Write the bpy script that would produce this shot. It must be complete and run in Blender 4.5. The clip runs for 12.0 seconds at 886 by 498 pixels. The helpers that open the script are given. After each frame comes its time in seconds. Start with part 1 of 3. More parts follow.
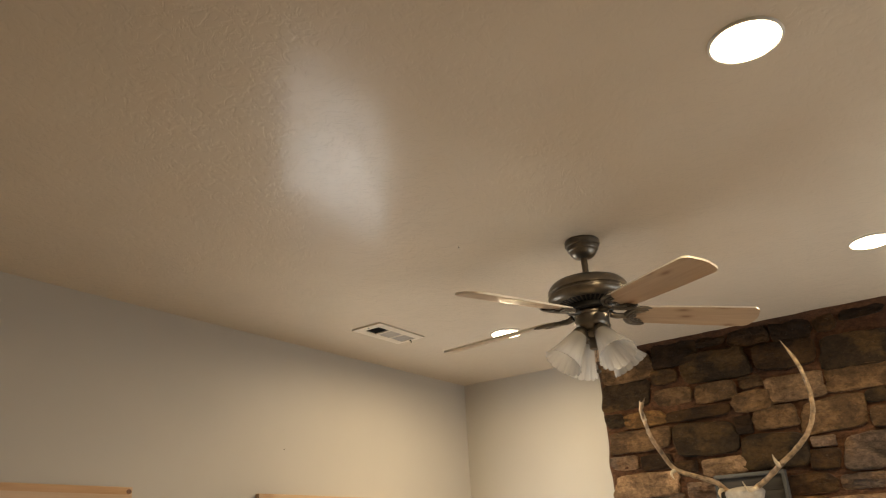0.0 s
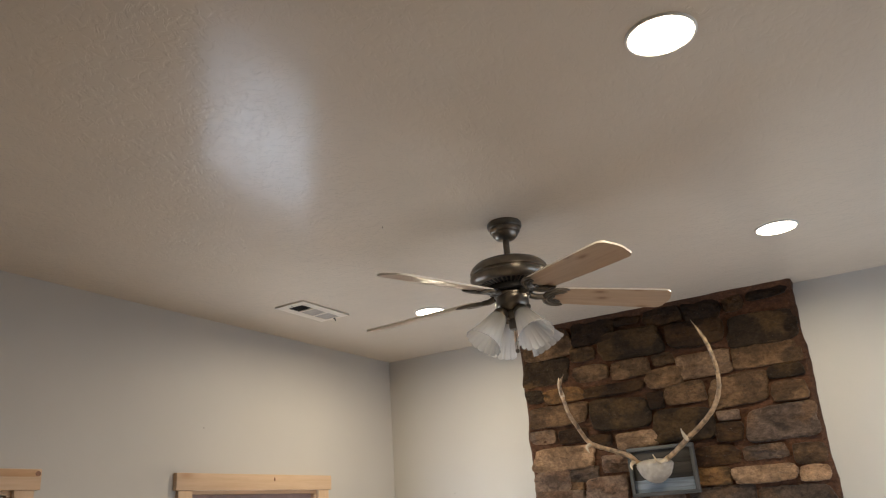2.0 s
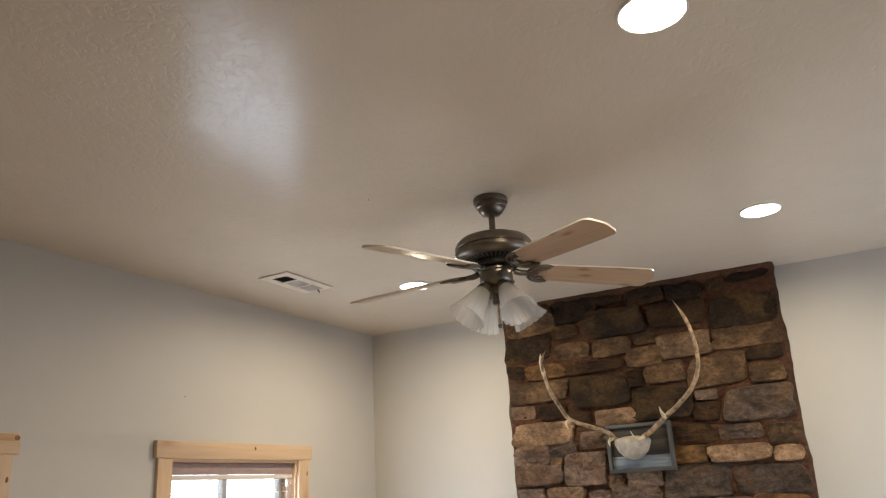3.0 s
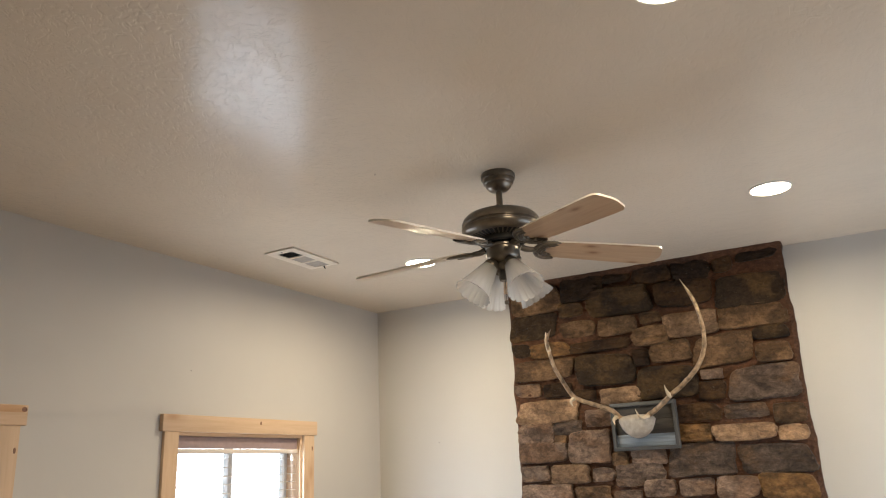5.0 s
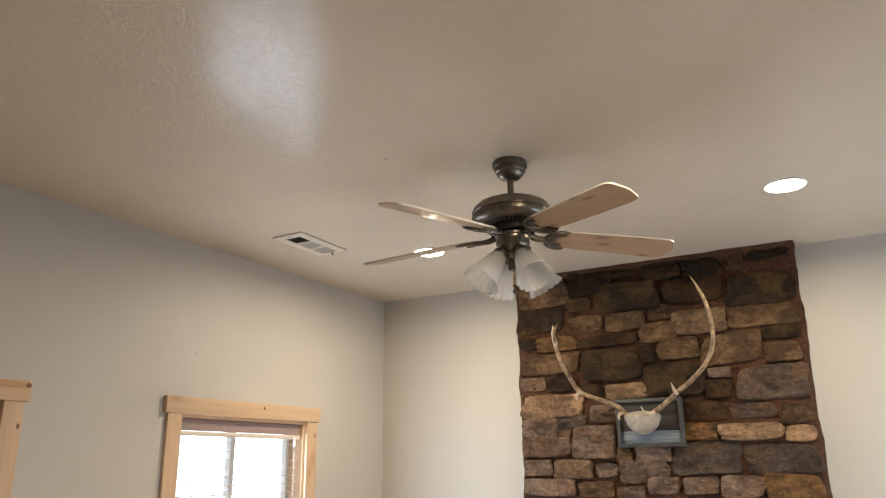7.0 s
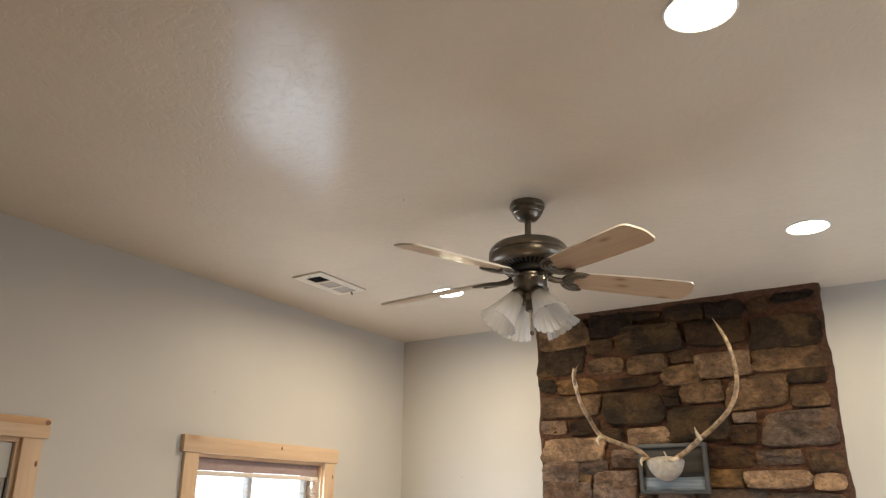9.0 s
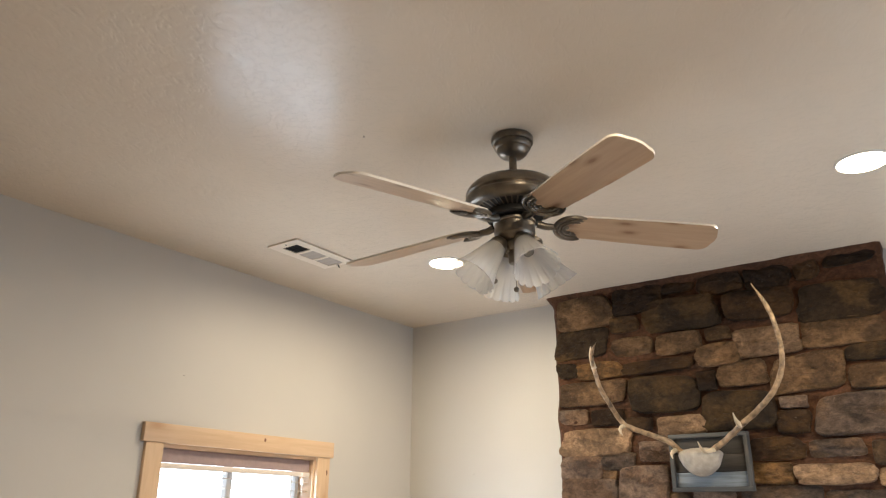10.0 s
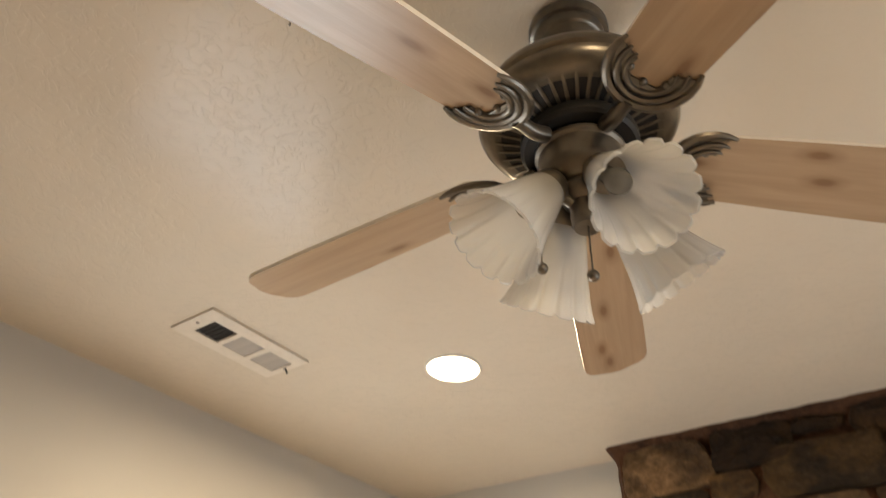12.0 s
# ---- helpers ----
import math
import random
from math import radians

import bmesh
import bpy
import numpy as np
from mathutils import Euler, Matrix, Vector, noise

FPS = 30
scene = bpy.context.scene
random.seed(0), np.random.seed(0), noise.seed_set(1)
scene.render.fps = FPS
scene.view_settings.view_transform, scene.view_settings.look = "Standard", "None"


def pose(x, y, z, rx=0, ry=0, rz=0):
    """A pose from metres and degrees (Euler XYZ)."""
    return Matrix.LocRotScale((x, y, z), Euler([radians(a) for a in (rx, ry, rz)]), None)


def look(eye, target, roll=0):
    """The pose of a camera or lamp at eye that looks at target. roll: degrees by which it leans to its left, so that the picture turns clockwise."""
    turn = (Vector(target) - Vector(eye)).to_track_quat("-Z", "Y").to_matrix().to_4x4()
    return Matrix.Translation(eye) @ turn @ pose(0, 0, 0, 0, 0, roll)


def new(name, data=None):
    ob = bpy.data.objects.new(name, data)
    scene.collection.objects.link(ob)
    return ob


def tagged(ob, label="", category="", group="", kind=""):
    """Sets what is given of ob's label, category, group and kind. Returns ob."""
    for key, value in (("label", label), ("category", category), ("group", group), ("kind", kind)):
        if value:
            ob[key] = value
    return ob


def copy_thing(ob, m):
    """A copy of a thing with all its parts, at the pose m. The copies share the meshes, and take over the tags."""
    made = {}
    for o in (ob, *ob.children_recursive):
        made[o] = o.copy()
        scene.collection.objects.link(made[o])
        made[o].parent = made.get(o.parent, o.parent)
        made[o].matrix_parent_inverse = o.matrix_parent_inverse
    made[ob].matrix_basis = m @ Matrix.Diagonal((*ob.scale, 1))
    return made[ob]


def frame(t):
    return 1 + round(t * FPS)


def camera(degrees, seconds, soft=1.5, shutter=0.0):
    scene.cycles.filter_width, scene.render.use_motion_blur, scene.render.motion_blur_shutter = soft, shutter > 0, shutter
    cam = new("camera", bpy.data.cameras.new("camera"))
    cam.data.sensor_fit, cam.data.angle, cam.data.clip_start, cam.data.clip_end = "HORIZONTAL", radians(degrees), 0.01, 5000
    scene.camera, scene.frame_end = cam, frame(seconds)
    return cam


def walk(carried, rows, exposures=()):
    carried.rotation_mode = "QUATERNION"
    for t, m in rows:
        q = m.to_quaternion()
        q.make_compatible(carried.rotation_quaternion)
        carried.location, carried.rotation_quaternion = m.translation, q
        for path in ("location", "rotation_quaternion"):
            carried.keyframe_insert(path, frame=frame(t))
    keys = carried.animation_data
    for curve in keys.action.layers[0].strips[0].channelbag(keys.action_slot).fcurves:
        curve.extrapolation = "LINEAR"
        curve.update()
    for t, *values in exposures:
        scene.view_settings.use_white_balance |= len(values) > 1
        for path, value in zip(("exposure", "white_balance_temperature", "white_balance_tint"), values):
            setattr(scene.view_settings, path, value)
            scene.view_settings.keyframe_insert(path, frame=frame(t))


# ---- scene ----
cam = camera(61.6, 12.0, soft=1.1, shutter=0.4)
PATH = [
    (0, (3.039, -4.521, 1.741), (1.978, -3.005, 2.501), -3.1),
    (0.5, (3.065, -4.547, 1.755), (2.05, -2.998, 2.51), -4.5),
    (1, (3.064, -4.531, 1.768), (2.074, -2.954, 2.498), -4.9),
    (1.5, (3.064, -4.519, 1.756), (2.118, -2.906, 2.465), -4.9),
    (2, (3.071, -4.524, 1.756), (2.151, -2.886, 2.441), -4.3),
    (2.5, (3.084, -4.517, 1.73), (2.177, -2.867, 2.403), -3.7),
    (3, (3.071, -4.519, 1.747), (2.17, -2.846, 2.37), -3.2),
    (5, (3.055, -4.504, 1.735), (2.132, -2.825, 2.308), -2.6),
    (5.5, (3.038, -4.509, 1.726), (2.119, -2.828, 2.299), -2.3),
    (6, (3.051, -4.489, 1.731), (2.131, -2.809, 2.306), -1.9),
    (6.5, (3.02, -4.474, 1.721), (2.085, -2.797, 2.279), -1.2),
    (7, (3.033, -4.478, 1.711), (2.09, -2.806, 2.273), -0.8),
    (9, (3.059, -4.464, 1.716), (2.076, -2.853, 2.379), 0.1),
    (9.5, (3.073, -4.19, 1.655), (1.968, -2.67, 2.341), 1.2),
    (10, (3.016, -3.869, 1.68), (1.92, -2.34, 2.359), 0.4),
    (10.5, (2.859, -3.531, 1.687), (1.678, -2.079, 2.393), 1.1),
    (11, (2.737, -3.151, 1.694), (1.448, -1.811, 2.431), 2.3),
    (11.2, (2.66, -3.023, 1.709), (1.393, -1.681, 2.48), 1.8),
    (11.5, (2.501, -2.891, 1.7), (1.341, -1.515, 2.571), 0.9),
    (11.7, (2.362, -2.794, 1.736), (1.329, -1.422, 2.761), 0.3),
    (12, (2.26, -2.709, 1.774), (1.265, -1.442, 2.959), 2.6),
]
EXPOSURES = [(0.0, -0.18, 7290, 10), (0.5, -0.26, 7190, 10), (1.0, -0.47, 6340, 10), (1.6, -0.35, 6130, 10), (2.0, -0.23, 5840, 10), (3.0, -0.14, 5990, 10), (5.0, 0.04, 6050, 10), (7.2, 0.04, 6090, 10),
             (9.0, 0.02, 6140, 10), (9.5, 0.12, 6290, 10), (10.0, 0.19, 6020, 10), (10.5, 0.14, 5880, 10), (11.0, 0.1, 6890, 10), (11.5, -0.03, 6890, 10), (12.0, 0.2, 6940, 10)]
walk(cam, [(t, look(eye, target, roll)) for t, eye, target, roll in PATH], EXPOSURES)

H = 2.88                      # ceiling height
ROOM_X, ROOM_Y = 4.3, -7.2    # far walls of the room
FAN = (1.908, -1.929, H)

# ---- world, sun, window light ----
world = bpy.data.worlds.new("world")
scene.world = world
world.use_nodes = True
wn = world.node_tree
sky = wn.nodes.new("ShaderNodeTexSky")
sky.sky_type, sky.sun_disc = "NISHITA", False
sky.sun_elevation, sky.sun_rotation = radians(50.6), radians(174)
wn.links.new(sky.outputs[0], wn.nodes["Background"].inputs[0])
wn.nodes["Background"].inputs[1].default_value = 0.15

sun = new("sun", bpy.data.lights.new("sun", "SUN"))
sun.data.energy, sun.data.angle, sun.data.color = 3.0, radians(0.5), (1.0, 0.95, 0.88)
sun.matrix_world = look((0, 0, 20), (-4.0, 9.0, 8.0))

WINDOW_POWER, WINDOW_TINT = 20.0, (0.80, 0.90, 1.0)
LAMP_POWER, LAMP_TINT = 20.5, (1.0, 0.81, 0.545)
EAST_POWER, EAST_TINT = 21.0, (0.68, 0.83, 1.0)

wl = new("window_daylight", bpy.data.lights.new("window_daylight", "AREA"))
wl.data.shape, wl.data.size, wl.data.size_y = "RECTANGLE", 0.92, 0.94
wl.data.energy, wl.data.color = WINDOW_POWER, WINDOW_TINT
wl.matrix_world = look((-0.012, -1.334, 1.43), (1.0, -1.334, 1.43))

for x, y in ((0.976, -0.993), (2.842, -1.070), (2.801, -2.829)):
    dl = new("downlight", bpy.data.lights.new("downlight", "AREA"))
    dl.data.shape, dl.data.size, dl.data.spread = "DISK", 0.15, radians(174)
    dl.data.energy, dl.data.color = LAMP_POWER, LAMP_TINT
    dl.matrix_world = look((x, y, H - 0.014), (x, y, 0))

el = new("east_window_daylight", bpy.data.lights.new("east_window_daylight", "AREA"))
el.data.shape, el.data.size, el.data.size_y = "RECTANGLE", 1.85, 1.3
el.data.energy, el.data.color = EAST_POWER, EAST_TINT
el.matrix_world = look((ROOM_X + 0.02, -1.2, 1.35), (ROOM_X - 1.0, -1.2, 1.35))


# ---- materials ----
def material(name, rough=0.6, metal=0.0, base=(0.5, 0.5, 0.5)):
    m = bpy.data.materials.new(name)
    m.use_nodes = True
    b = m.node_tree.nodes["Principled BSDF"]
    b.inputs["Roughness"].default_value = rough
    b.inputs["Metallic"].default_value = metal
    b.inputs["Base Color"].default_value = (*base, 1)
    return m, m.node_tree, b


def node(nt, kind, **values):
    n = nt.nodes.new(kind)
    for k, v in values.items():
        n.inputs[k.replace("_", " ")].default_value = v
    return n


def coords(nt, scale=(1, 1, 1), space="Object"):
    c, m = nt.nodes.new("ShaderNodeTexCoord"), nt.nodes.new("ShaderNodeMapping")
    m.inputs["Scale"].default_value = scale
    nt.links.new(c.outputs[space], m.inputs["Vector"])
    return m.outputs[0]


def ramp(nt, fac, stops):
    r = nt.nodes.new("ShaderNodeValToRGB")
    e = r.color_ramp.elements
    while len(e) < len(stops):
        e.new(0.5)
    for el, (p, c) in zip(e, stops):
        el.position, el.color = p, (*c, 1)
    nt.links.new(fac, r.inputs[0])
    return r.outputs[0]


def noise_tex(nt, vec, scale, detail=4, rough=0.55, distort=0.0):
    n = node(nt, "ShaderNodeTexNoise", Scale=scale, Detail=detail, Roughness=rough, Distortion=distort)
    nt.links.new(vec, n.inputs["Vector"])
    return n.outputs["Fac"]


def bump(nt, b, height, strength, dist, under=None):
    n = node(nt, "ShaderNodeBump", Strength=strength, Distance=dist)
    nt.links.new(height, n.inputs["Height"])
    if under:
        nt.links.new(under, n.inputs["Normal"])
    nt.links.new(n.outputs[0], b.inputs["Normal"])
    return n.outputs[0]


def mixed(nt, fac, a, c, mode="MIX"):
    n = nt.nodes.new("ShaderNodeMix")
    n.data_type, n.blend_type = "RGBA", mode
    for s, v in ((n.inputs[0], fac), (n.inputs[6], a), (n.inputs[7], c)):
        if hasattr(v, "is_output"):
            nt.links.new(v, s)
        else:
            s.default_value = v if isinstance(v, float) else (*v, 1)
    return n.outputs[2]


def painted(name, lo, hi, rough, peel, blotch=0.8):
    """Rolled wall paint: faint blotches and a fine orange-peel relief."""
    m, nt, b = material(name, rough)
    v = coords(nt)
    nt.links.new(ramp(nt, noise_tex(nt, v, blotch, 5), [(0.3, lo), (0.7, hi)]), b.inputs["Base Color"])
    n1 = bump(nt, b, noise_tex(nt, v, 90, 3), peel, 0.0012)
    bump(nt, b, noise_tex(nt, v, 9, 3), peel * 0.6, 0.004, n1)
    return m


def trowelled(name):
    """Hand-trowelled ceiling plaster: flat patches with raised ragged ridges, under semi-gloss paint."""
    m, nt, b = material(name, 0.21)
    v = coords(nt)
    nt.links.new(ramp(nt, noise_tex(nt, v, 1.3, 3), [(0.3, (0.66, 0.575, 0.465)), (0.7, (0.72, 0.635, 0.52))]), b.inputs["Base Color"])
    skips = ramp(nt, noise_tex(nt, v, 26, 5, 0.6, 1.1), [(0.46, (0, 0, 0)), (0.51, (1, 1, 1))])
    b.inputs["Specular IOR Level"].default_value = 0.20
    sweeps = noise_tex(nt, coords(nt, (1, 1.7, 1)), 7, 3, 0.5, 0.6)
    fine = noise_tex(nt, v, 55, 3)
    n1 = bump(nt, b, skips, 0.28, 0.0025)
    n2 = bump(nt, b, sweeps, 0.16, 0.010, n1)
    bump(nt, b, fine, 0.035, 0.002, n2)
    return m


def wood(name, lo, hi, knot, rough=0.45, along="y", knots=2.2, flat=False):
    """Clear-finished knotty pine, with grain that runs along one axis."""
    m, nt, b = material(name, rough)
    grow = {"x": (1.0, 14, 14), "y": (14, 1.0, 14), "z": (14, 14, 1.0)}[along]
    slow = {"x": (1.0, 2.6, 2.6), "y": (2.6, 1.0, 2.6), "z": (2.6, 2.6, 1.0)}[along]
    info = nt.nodes.new("ShaderNodeObjectInfo")
    def shifted(scale):
        v = coords(nt, scale)
        add = nt.nodes.new("ShaderNodeVectorMath")
        add.operation = "MULTIPLY_ADD"
        cx = nt.nodes.new("ShaderNodeCombineXYZ")
        for i in range(3):
            nt.links.new(info.outputs["Random"], cx.inputs[i])
        nt.links.new(cx.outputs[0], add.inputs[0])
        add.inputs[1].default_value = (17, 23, 31)
        nt.links.new(v, add.inputs[2])
        return add.outputs[0]
    grain = noise_tex(nt, shifted(grow), 4.0, 5, 0.6, 0.4)
    base = ramp(nt, grain, [(0.25, lo), (0.75, hi)])
    vor = node(nt, "ShaderNodeTexVoronoi", Scale=knots * 1.6)
    nt.links.new(shifted(slow), vor.inputs["Vector"])
    if flat:
        vor.voronoi_dimensions = "2D"
    spots = ramp(nt, vor.outputs["Distance"], [(0.05, (1, 1, 1)), (0.12, (0.35, 0.35, 0.35)), (0.22, (0, 0, 0))])
    nt.links.new(mixed(nt, spots, base, knot), b.inputs["Base Color"])
    bump(nt, b, grain, 0.12, 0.001)
    return m


def stone(name, lo, hi, stain, patch):
    """Weathered sandstone: mottled, split and pitted, with a rust or soot patch of its own on each stone."""
    m, nt, b = material(name, 0.62)
    b.inputs["Specular IOR Level"].default_value = 0.2
    info = nt.nodes.new("ShaderNodeObjectInfo")
    own = nt.nodes.new("ShaderNodeVectorMath")
    own.operation = "MULTIPLY_ADD"
    spread = nt.nodes.new("ShaderNodeCombineXYZ")
    for k in range(3):
        nt.links.new(info.outputs["Random"], spread.inputs[k])
    nt.links.new(spread.outputs[0], own.inputs[0])
    own.inputs[1].default_value = (41, 67, 29)
    nt.links.new(coords(nt, (1, 1, 1.35)), own.inputs[2])
    v = own.outputs[0]
    big = noise_tex(nt, v, 8, 6, 0.62, 0.5)
    fine = noise_tex(nt, v, 34, 12, 0.8, 0.4)
    split = node(nt, "ShaderNodeTexVoronoi", Scale=11.0, Detail=3.0, Roughness=0.6)
    nt.links.new(v, split.inputs["Vector"])
    c = ramp(nt, big, [(0.30, lo), (0.68, hi)])
    c = mixed(nt, ramp(nt, noise_tex(nt, v, 3.6, 4, 0.55), [(0.49, (0, 0, 0)), (0.57, (patch, patch, patch))]), c, stain)
    c = mixed(nt, 0.5, c, ramp(nt, fine, [(0.36, (0.02, 0.02, 0.02)), (0.50, (0.5, 0.5, 0.5)), (0.64, (1, 1, 1))]), "OVERLAY")
    flecks = ramp(nt, noise_tex(nt, v, 60, 2, 0.5), [(0.70, (0, 0, 0)), (0.78, (0.25, 0.25, 0.25))])
    c = mixed(nt, flecks, c, (0.42, 0.36, 0.28))
    shade = nt.nodes.new("ShaderNodeHueSaturation")
    mr = node(nt, "ShaderNodeMapRange", To_Min=0.66, To_Max=1.26)
    nt.links.new(info.outputs["Random"], mr.inputs["Value"])
    nt.links.new(mr.outputs[0], shade.inputs["Value"])
    nt.links.new(c, shade.inputs["Color"])
    nt.links.new(shade.outputs[0], b.inputs["Base Color"])
    n1 = bump(nt, b, big, 0.7, 0.03)
    n2 = bump(nt, b, split.outputs["Distance"], 0.55, 0.022, n1)
    bump(nt, b, fine, 1.0, 0.022, n2)
    return m


def plain(name, base, rough, metal=0.0, grit=0.1, scale=40):
    m, nt, b = material(name, rough, metal, base)
    v = coords(nt)
    f = noise_tex(nt, v, scale, 4)
    lo, hi = tuple(c * (1 - grit) for c in base), tuple(min(1, c * (1 + grit)) for c in base)
    nt.links.new(ramp(nt, f, [(0.3, lo), (0.7, hi)]), b.inputs["Base Color"])
    bump(nt, b, f, 0.15, 0.001)
    return m


M_WALL = painted("greige_wall_paint", (0.54, 0.515, 0.472), (0.585, 0.558, 0.513), 0.5, 0.25)
M_CEIL = trowelled("trowelled_ceiling")
M_FLOOR = wood("floor_boards", (0.43, 0.335, 0.245), (0.56, 0.445, 0.335), (0.20, 0.13, 0.08), 0.35, "y")
M_PINE_H = wood("pine_casing_along", (0.60, 0.415, 0.255), (0.70, 0.510, 0.335), (0.48, 0.28, 0.15), 0.4, "y", 1.2)
M_PINE_V = wood("pine_casing_upright", (0.60, 0.415, 0.255), (0.70, 0.510, 0.335), (0.48, 0.28, 0.15), 0.4, "z", 1.2)
M_HEART = wood("pine_heartwood", (0.50, 0.28, 0.13), (0.62, 0.38, 0.20), (0.34, 0.17, 0.08), 0.4, "y", 1.2)
M_BLADE = wood("pine_blade", (0.39, 0.265, 0.165), (0.50, 0.355, 0.230), (0.25, 0.14, 0.075), 0.29, "x", 3.0, True)
M_BLADE_TOP = plain("pale_blade_edge", (0.72, 0.66, 0.58), 0.35, 0, 0.06, 60)
M_BRONZE = plain("brushed_bronze", (0.185, 0.160, 0.130), 0.33, 0.85, 0.18, 30)
M_DARKMETAL = plain("dark_metal", (0.03, 0.028, 0.027), 0.5, 0.6)
M_WHITE = plain("white_enamel", (0.78, 0.76, 0.72), 0.4, 0, 0.03)
M_VENT = plain("painted_register", (0.68, 0.605, 0.505), 0.45, 0, 0.05)
# Register paint made greyer: shade between the louvres is put into the colour.
M_LOUVRE = plain("shaded_louvre_paint", (0.45, 0.41, 0.36), 0.5, 0, 0.08)
M_BULB = plain("dull_bulb_glass", (0.17, 0.16, 0.14), 0.25, 0, 0.05)
M_DOOR = plain("white_door_paint", (0.56, 0.55, 0.50), 0.4, 0, 0.04, 8)
M_BLIND = plain("pale_blind", (0.74, 0.66, 0.58), 0.5, 0, 0.05)
M_SLAT = plain("thin_pale_slat", (0.78, 0.70, 0.62), 0.45, 0, 0.04)
nt = M_SLAT.node_tree
glow = node(nt, "ShaderNodeBsdfTranslucent", Color=(0.85, 0.80, 0.74, 1))
mx = node(nt, "ShaderNodeMixShader", Fac=0.55)
nt.links.new(nt.nodes["Principled BSDF"].outputs[0], mx.inputs[1])
nt.links.new(glow.outputs[0], mx.inputs[2])
nt.links.new(mx.outputs[0], nt.nodes["Material Output"].inputs["Surface"])
M_VALANCE = plain("mauve_valance", (0.36, 0.27, 0.26), 0.55, 0, 0.08)
M_VINYL = plain("window_vinyl", (0.70, 0.70, 0.68), 0.4, 0, 0.03)
M_MORTAR = stone("red_mortar", (0.082, 0.037, 0.019), (0.150, 0.069, 0.035), (0.045, 0.025, 0.015), 0.4)
M_ANTLER = plain("antler_bone", (0.30, 0.205, 0.118), 0.38, 0, 0.75, 30)
M_TINE = plain("pale_antler_tip", (0.52, 0.43, 0.30), 0.45, 0, 0.2, 40)
M_CAP = plain("white_wrapping", (0.38, 0.34, 0.285), 0.7, 0, 0.22, 26)
M_GREYWOOD = wood("weathered_grey_wood", (0.085, 0.100, 0.115), (0.30, 0.34, 0.375), (0.05, 0.045, 0.04), 0.75, "x")
M_DARKBOARD = wood("dark_weathered_board", (0.020, 0.017, 0.014), (0.060, 0.050, 0.040), (0.02, 0.018, 0.015), 0.75, "x")
M_FRAME_H = wood("worn_brown_grey_wood", (0.030, 0.029, 0.028), (0.125, 0.122, 0.115), (0.03, 0.025, 0.02), 0.75, "x")
M_GREYWOOD_V = wood("worn_brown_grey_upright", (0.030, 0.029, 0.028), (0.125, 0.122, 0.115), (0.05, 0.045, 0.04), 0.75, "z")
M_KNOT = plain("pine_knot", (0.22, 0.105, 0.055), 0.5, 0, 0.4, 90)
M_NAIL = plain("steel_nail", (0.2, 0.18, 0.16), 0.4, 0.8)
M_GROUND = plain("pale_gravel", (0.42, 0.37, 0.30), 0.9, 0, 0.3, 3)
STONES = {
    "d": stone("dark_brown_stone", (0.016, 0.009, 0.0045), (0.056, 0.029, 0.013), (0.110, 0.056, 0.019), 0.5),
    "k": stone("blackish_stone", (0.015, 0.009, 0.005), (0.060, 0.037, 0.018), (0.140, 0.078, 0.028), 0.6),
    "b": stone("brown_stone", (0.088, 0.050, 0.024), (0.260, 0.154, 0.075), (0.050, 0.030, 0.017), 0.6),
    "t": stone("tan_stone", (0.200, 0.120, 0.066), (0.500, 0.320, 0.185), (0.120, 0.072, 0.037), 0.5),
    "o": stone("ochre_stone", (0.085, 0.047, 0.018), (0.300, 0.158, 0.055), (0.037, 0.023, 0.013), 0.7),
    "g": stone("grey_stone", (0.088, 0.058, 0.041), (0.350, 0.238, 0.165), (0.22, 0.114, 0.052), 0.45),
    "m": stone("smoky_grey_stone", (0.050, 0.034, 0.025), (0.205, 0.142, 0.100), (0.20, 0.110, 0.048), 0.5),
}

m, nt, b = material("frosted_glass", 0.18, 0, (0.80, 0.79, 0.77))
out = nt.nodes["Material Output"]
tl = node(nt, "ShaderNodeBsdfTranslucent", Color=(0.82, 0.81, 0.79, 1))
mx = node(nt, "ShaderNodeMixShader", Fac=0.5)
nt.links.new(tl.outputs[0], mx.inputs[1])
nt.links.new(b.outputs[0], mx.inputs[2])
clear = node(nt, "ShaderNodeBsdfTransparent", Color=(0.93, 0.92, 0.9, 1))
mx2 = node(nt, "ShaderNodeMixShader", Fac=0.50)
nt.links.new(mx.outputs[0], mx2.inputs[1])
nt.links.new(clear.outputs[0], mx2.inputs[2])
nt.links.new(mx2.outputs[0], out.inputs["Surface"])
M_SHADE = m

m, nt, b = material("window_glass", 0.0, 0, (1, 1, 1))
tr, gl = nt.nodes.new("ShaderNodeBsdfTransparent"), node(nt, "ShaderNodeBsdfGlossy", Roughness=0.02)
mx = node(nt, "ShaderNodeMixShader", Fac=0.07)
nt.links.new(tr.outputs[0], mx.inputs[1])
nt.links.new(gl.outputs[0], mx.inputs[2])
nt.links.new(mx.outputs[0], nt.nodes["Material Output"].inputs["Surface"])
M_GLASS = m

m, nt, b = material("lamp_lens", 0.5, 0, (0.9, 0.9, 0.9))
b.inputs["Emission Color"].default_value = (*LAMP_TINT, 1)
b.inputs["Emission Strength"].default_value = 14.0
M_LENS = m


m, nt, b = material("daylight_haze", 1.0, 0, (0.6, 0.65, 0.7))
b.inputs["Emission Color"].default_value = (0.90, 0.96, 1.0, 1)
b.inputs["Emission Strength"].default_value = 5.0
M_HAZE = m


